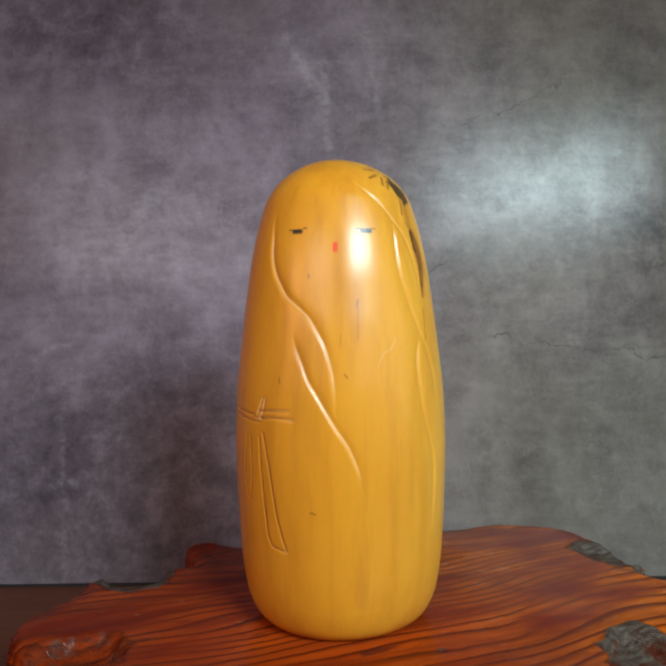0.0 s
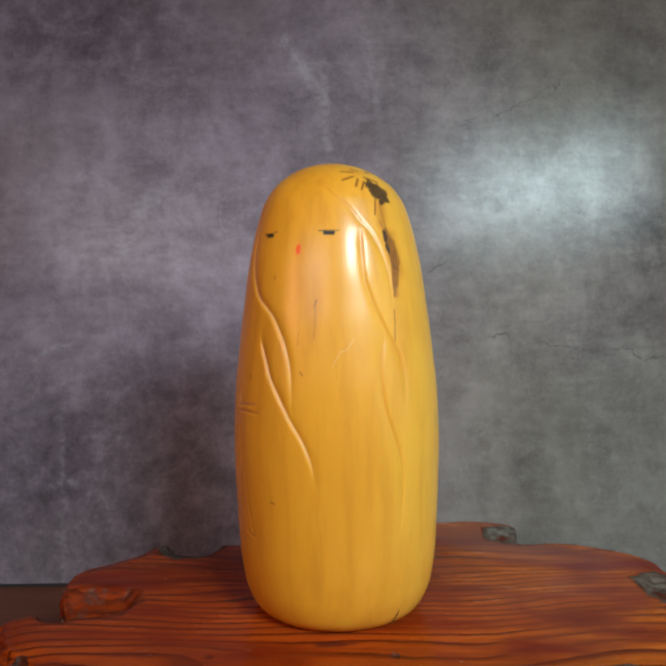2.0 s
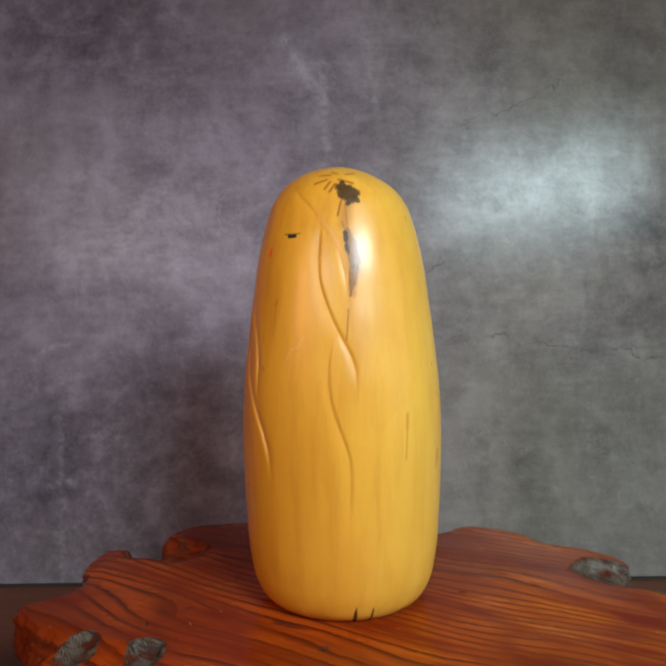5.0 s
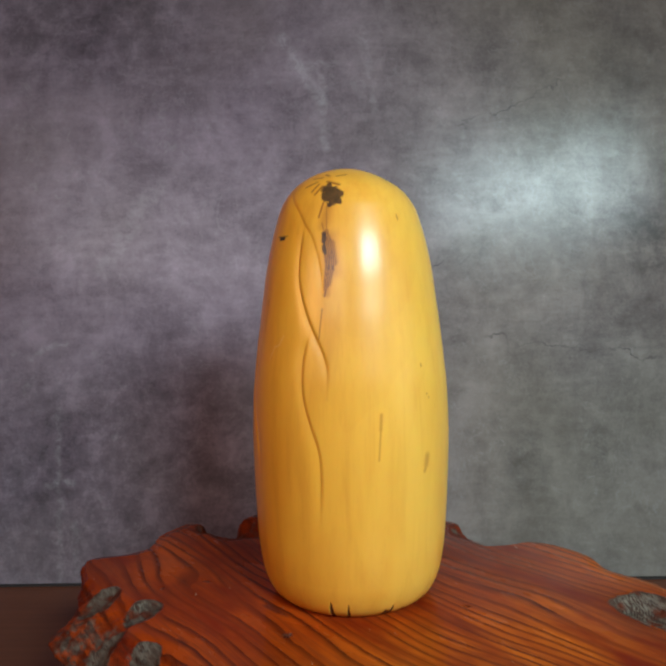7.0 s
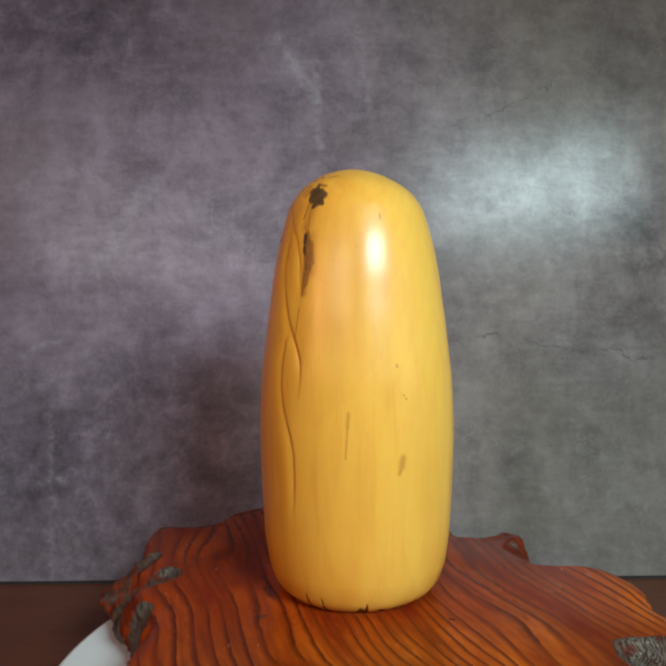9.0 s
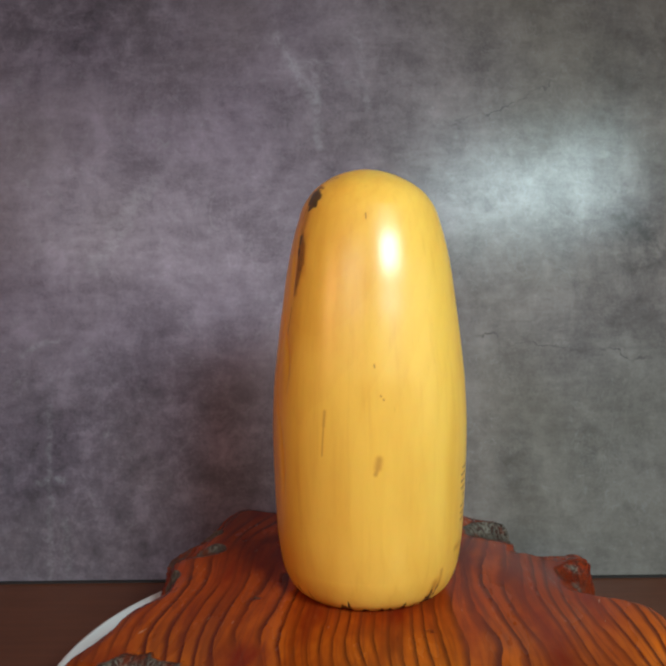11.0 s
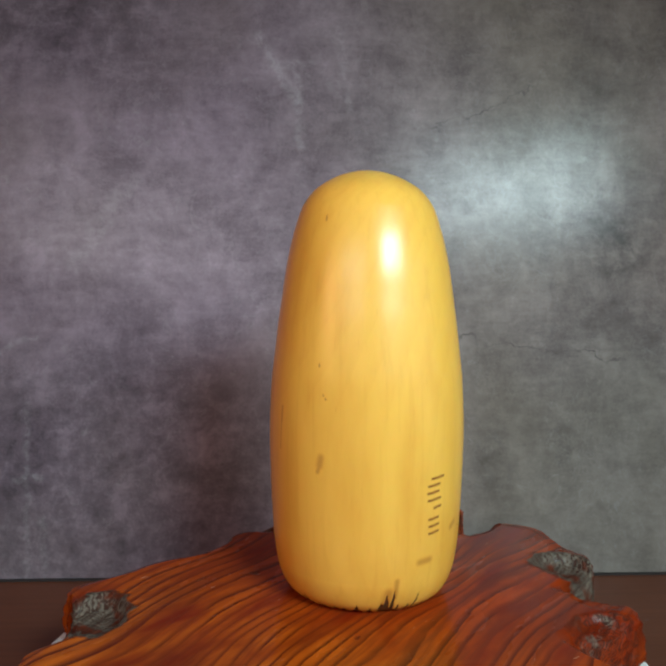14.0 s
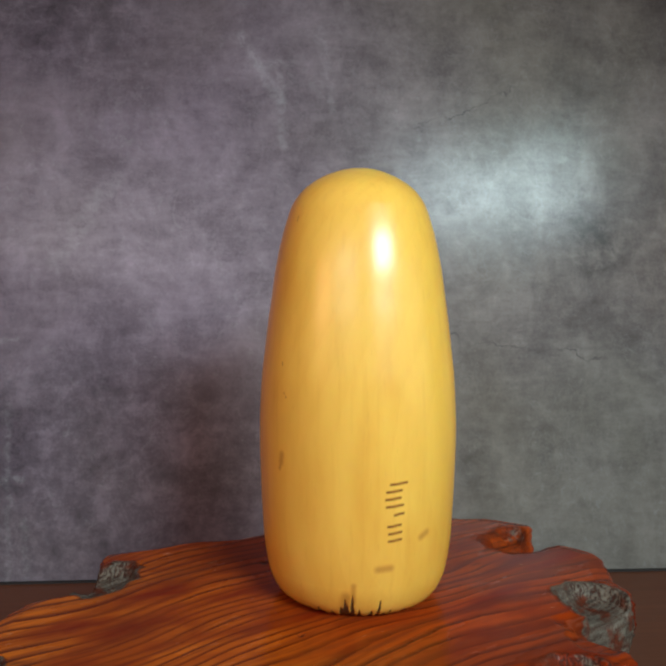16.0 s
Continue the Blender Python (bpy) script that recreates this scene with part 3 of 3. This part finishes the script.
# splinters broken out of the foot: degrees, how far up in millimetres, half width in degrees
CHIPS = [(-31, 17, 1.6), (-20, 13, 1.2), (5, 8, 4.5), (9, 11, 2), (20, 6, 3), (31, 8, 2.5), (37, 7, 2), (47, 6, 4), (56, 7, 2), (63, 12, 2), (66.5, 15, 2.5), (70.5, 19, 1.8), (75, 8, 2.5), (83, 9, 2), (87.5, 13, 1.5), (92, 7, 2), (96, 10, 1.5), (101, 12, 1.2), (108, 6, 3)]
TAN = [(2.1, [(28, 108), (27.2, 103)]), (1.2, [(27.2, 103), (26, 99)]), (0.9, [(-1.5, 136), (-2, 127)]), (0.5, [(-2, 127), (-3, 109)]), (2.0, [(114.5, 61.7), (110.5, 59.5)]), (2.0, [(92, 43), (85, 42.5)]), (0.5, [(-80, 201), (-80.7, 183)]), (0.35, [(-89.6, 186), (-89.9, 179)]), (4.5, [(-31, 243), (-29, 222)]), (2.0, [(-30, 222), (-31, 208)]), (3.5, [(-33, 262), (-35, 250)]), (3.0, [(66, 16), (67, 24)]), (1.5, [(71, 20), (71.5, 32)])]
SMEARED = [(1.5, [(-33, 247), (-29.5, 239)]), (3.0, [(-29.5, 239), (-27.5, 227)]), (2.2, [(-27.8, 227), (-30.5, 214)]), (1.0, [(-30.5, 214), (-32.3, 207)]), (2.4, [(-33.5, 244), (-31.5, 236)]), (3.0, [(-31.5, 236), (-29.5, 226)]), (1.8, [(-30, 226), (-31.5, 213)])]
SCAR = [(0.3, [(-70.7, 167.3), (-66.7, 175.4), (-62.9, 176.4), (-59.3, 182.6)])]
# the signature, as plain bars: degrees, millimetres up, half width in degrees
BARS = [(95.5, 94.5, 4.5), (93, 90, 4), (92.5, 85.5, 4), (93.5, 81, 4.5), (96, 76, 2.5), (93.5, 69, 3.5), (94, 64.5, 3.5), (94, 60, 3.5)]


def build_doll():
    n, rows = 840, 430
    fine = spline(PROFILE, 60)
    length = np.r_[0, np.cumsum(np.hypot(*np.diff(fine, axis=0).T))]
    s = np.linspace(0, length[-1], rows)
    pr, pz = np.interp(s, length, fine[:, 0]), np.interp(s, length, fine[:, 1])
    blur = np.hanning(27)
    pr = np.where((s > 0.03) & (s < 0.24), np.convolve(pr, blur / blur.sum(), "same"), pr)
    phi = np.linspace(-np.pi, np.pi, n, endpoint=False)
    mm = s * 1000

    def stroke(line, reach):
        """Signed distance in millimetres from the line over the whole surface, and how far along it, 0 to 1."""
        best = np.full((rows, n), 99.0)
        along = np.zeros((rows, n))
        pieces = len(line) - 1
        for k, ((a0, h0), (a1, h1)) in enumerate(zip(line, line[1:])):
            rr = np.where((mm > min(h0, h1) - reach) & (mm < max(h0, h1) + reach))[0]
            if not len(rr):
                continue
            da = (np.degrees(phi)[None, :] - a0 + 180) % 360 - 180
            u, v = np.radians(da) * pr[rr][:, None] * 1000, (mm[rr] - h0)[:, None]
            radius = np.interp((h0 + h1) / 2000, s, pr) * 1000
            du, dv = radians(a1 - a0) * radius, h1 - h0
            t = np.clip((u * du + v * dv) / (du * du + dv * dv), 0, 1)
            eu, ev = u - t * du, v - t * dv
            d = np.hypot(eu, ev)
            side = np.sign(du * v - dv * u)
            old = best[rr]
            better = d < np.abs(old)
            best[rr] = np.where(better, d * np.where(side == 0, 1, side), old)
            along[rr] = np.where(better, (k + t) / pieces, along[rr])
        return best, along

    depth, scar_glint, dark = np.zeros((rows, n)), np.zeros((rows, n)), np.zeros((rows, n))
    for amount, left, right, line in CARVED:
        d, t = stroke([tuple(p) for p in spline(line, 3)], 12)
        wide = np.where(d > 0, left, right)
        ends = smooth(0, 0.12, t) * smooth(1, 0.8, t)
        # the deeper grooves' lit edge, painted as a thin pale line
        if amount > 1.05:
            scar_glint = np.maximum(scar_glint, ends * np.exp(-(d / 0.35) ** 2))
        else:
            dark = np.maximum(dark, 0.6 * ends * np.exp(-(d / 0.45) ** 2))
        depth -= amount * (0.25 + 0.75 * ends) * np.exp(-(np.abs(d) / wide) ** 1.4) * smooth(11, 7, np.abs(d))
    for line in SCRATCHED:
        d, t = stroke(line, 4)
        depth -= 0.95 * np.exp(-(d / 0.5) ** 2)
        # pale edge beside each scratch
        scar_glint = np.maximum(scar_glint, 0.45 * np.exp(-((d - 0.5) / 0.35) ** 2))
        dark = np.maximum(dark, 2.2 * np.exp(-((d + 0.15) / 0.38) ** 2))

    def paint(strokes, soft):
        field = np.zeros((rows, n))
        for width, line in strokes:
            d, _ = stroke(line, width + 5)
            field = np.maximum(field, 1 - smooth(width * (1 - soft), width * (1 + soft), np.abs(d)) ** 1.0)
        return field

    ink, red, burn = paint(INK, 0.35), paint(RED, 0.35), paint([(w * 1.25, line) for w, line in BURNT if w > 0.95], 0.95)
    jag = np.zeros(n)
    for at, high, wide in CHIPS:
        jag = np.maximum(jag, 1.25 * high * np.clip(1 - np.abs((np.degrees(phi) - at + 180) % 360 - 180) / wide, 0, 1) ** 0.6)
    jag = (jag + 2.5 * (jag > 1.0)) * (1 + 0.5 * noise_ring(phi, 90.0, 3))
    chips = 1 - smooth(-1.6, 1.2, mm[:, None] - jag[None, :])
    chips = chips * (jag[None, :] > 1.0)
    burn = np.maximum(burn, chips)
    depth -= chips * 0.9
    tan = np.maximum(1.4 * paint(TAN, 0.9), dark)
    tan = np.maximum(tan, 2.4 * paint([(w * 1.1, line) for w, line in BURNT if w < 0.95], 0.8))
    smear = paint(SMEARED, 0.6)
    burn = np.maximum(burn, 0.34 * smear)
    tan = np.maximum(tan, 2.8 * smear * (0.8 + 0.2 * np.sin(phi * 260 + 6 * np.sin(mm / 5)[:, None])))
    tan = np.maximum(tan, 2.5 * paint([(0.78, [(a - w, h - 0.4), (a + w, h + 0.4)]) for a, h, w in BARS], 0.5))
    scar_glint = np.maximum(scar_glint, 0.55 * paint(SCAR, 0.6))
    deg = np.degrees(phi)
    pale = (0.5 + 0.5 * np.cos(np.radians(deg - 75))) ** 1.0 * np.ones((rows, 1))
    # a turned body is never quite round
    lump = 0.0003 * np.cos(3 * phi + 0.6)[None, :] + 0.0002 * np.sin(s * 60)[:, None]
    r = pr[:, None] + (depth / 1000 + lump) * smooth(0.0, 0.012, pr)[:, None]
    # the crown slopes a little to one side
    sag = 0.0013 * smooth(0.225, 0.278, pz)[:, None] * (1 + np.minimum(pr / 0.025, 1)[:, None] * np.cos(phi - radians(75))[None, :])
    x, y = r * np.cos(phi) + DOLL_X, r * np.sin(phi) + DOLL_Y
    xyz = np.stack([x, y, SLAB_TOP + pz[:, None] - sag], -1)
    me = turned_mesh("wooden_doll", xyz, BOXWOOD, {"marks": np.stack([ink, red, burn], -1), "tone": np.stack([tan, pale, scar_glint], -1)})
    return tagged(new("wooden_doll", me), "polished yellow boxwood doll with carved hair lines on the slab", "doll")


turntable = build_turntable()
slab = build_slab()
doll = build_doll()


def motions():
    rows = [(t, pose(0, 0, 0, 0, 0, TURN * t)) for t in range(0, 17, 2)]
    for thing in (turntable, slab, doll):
        walk(thing, rows)


motions()
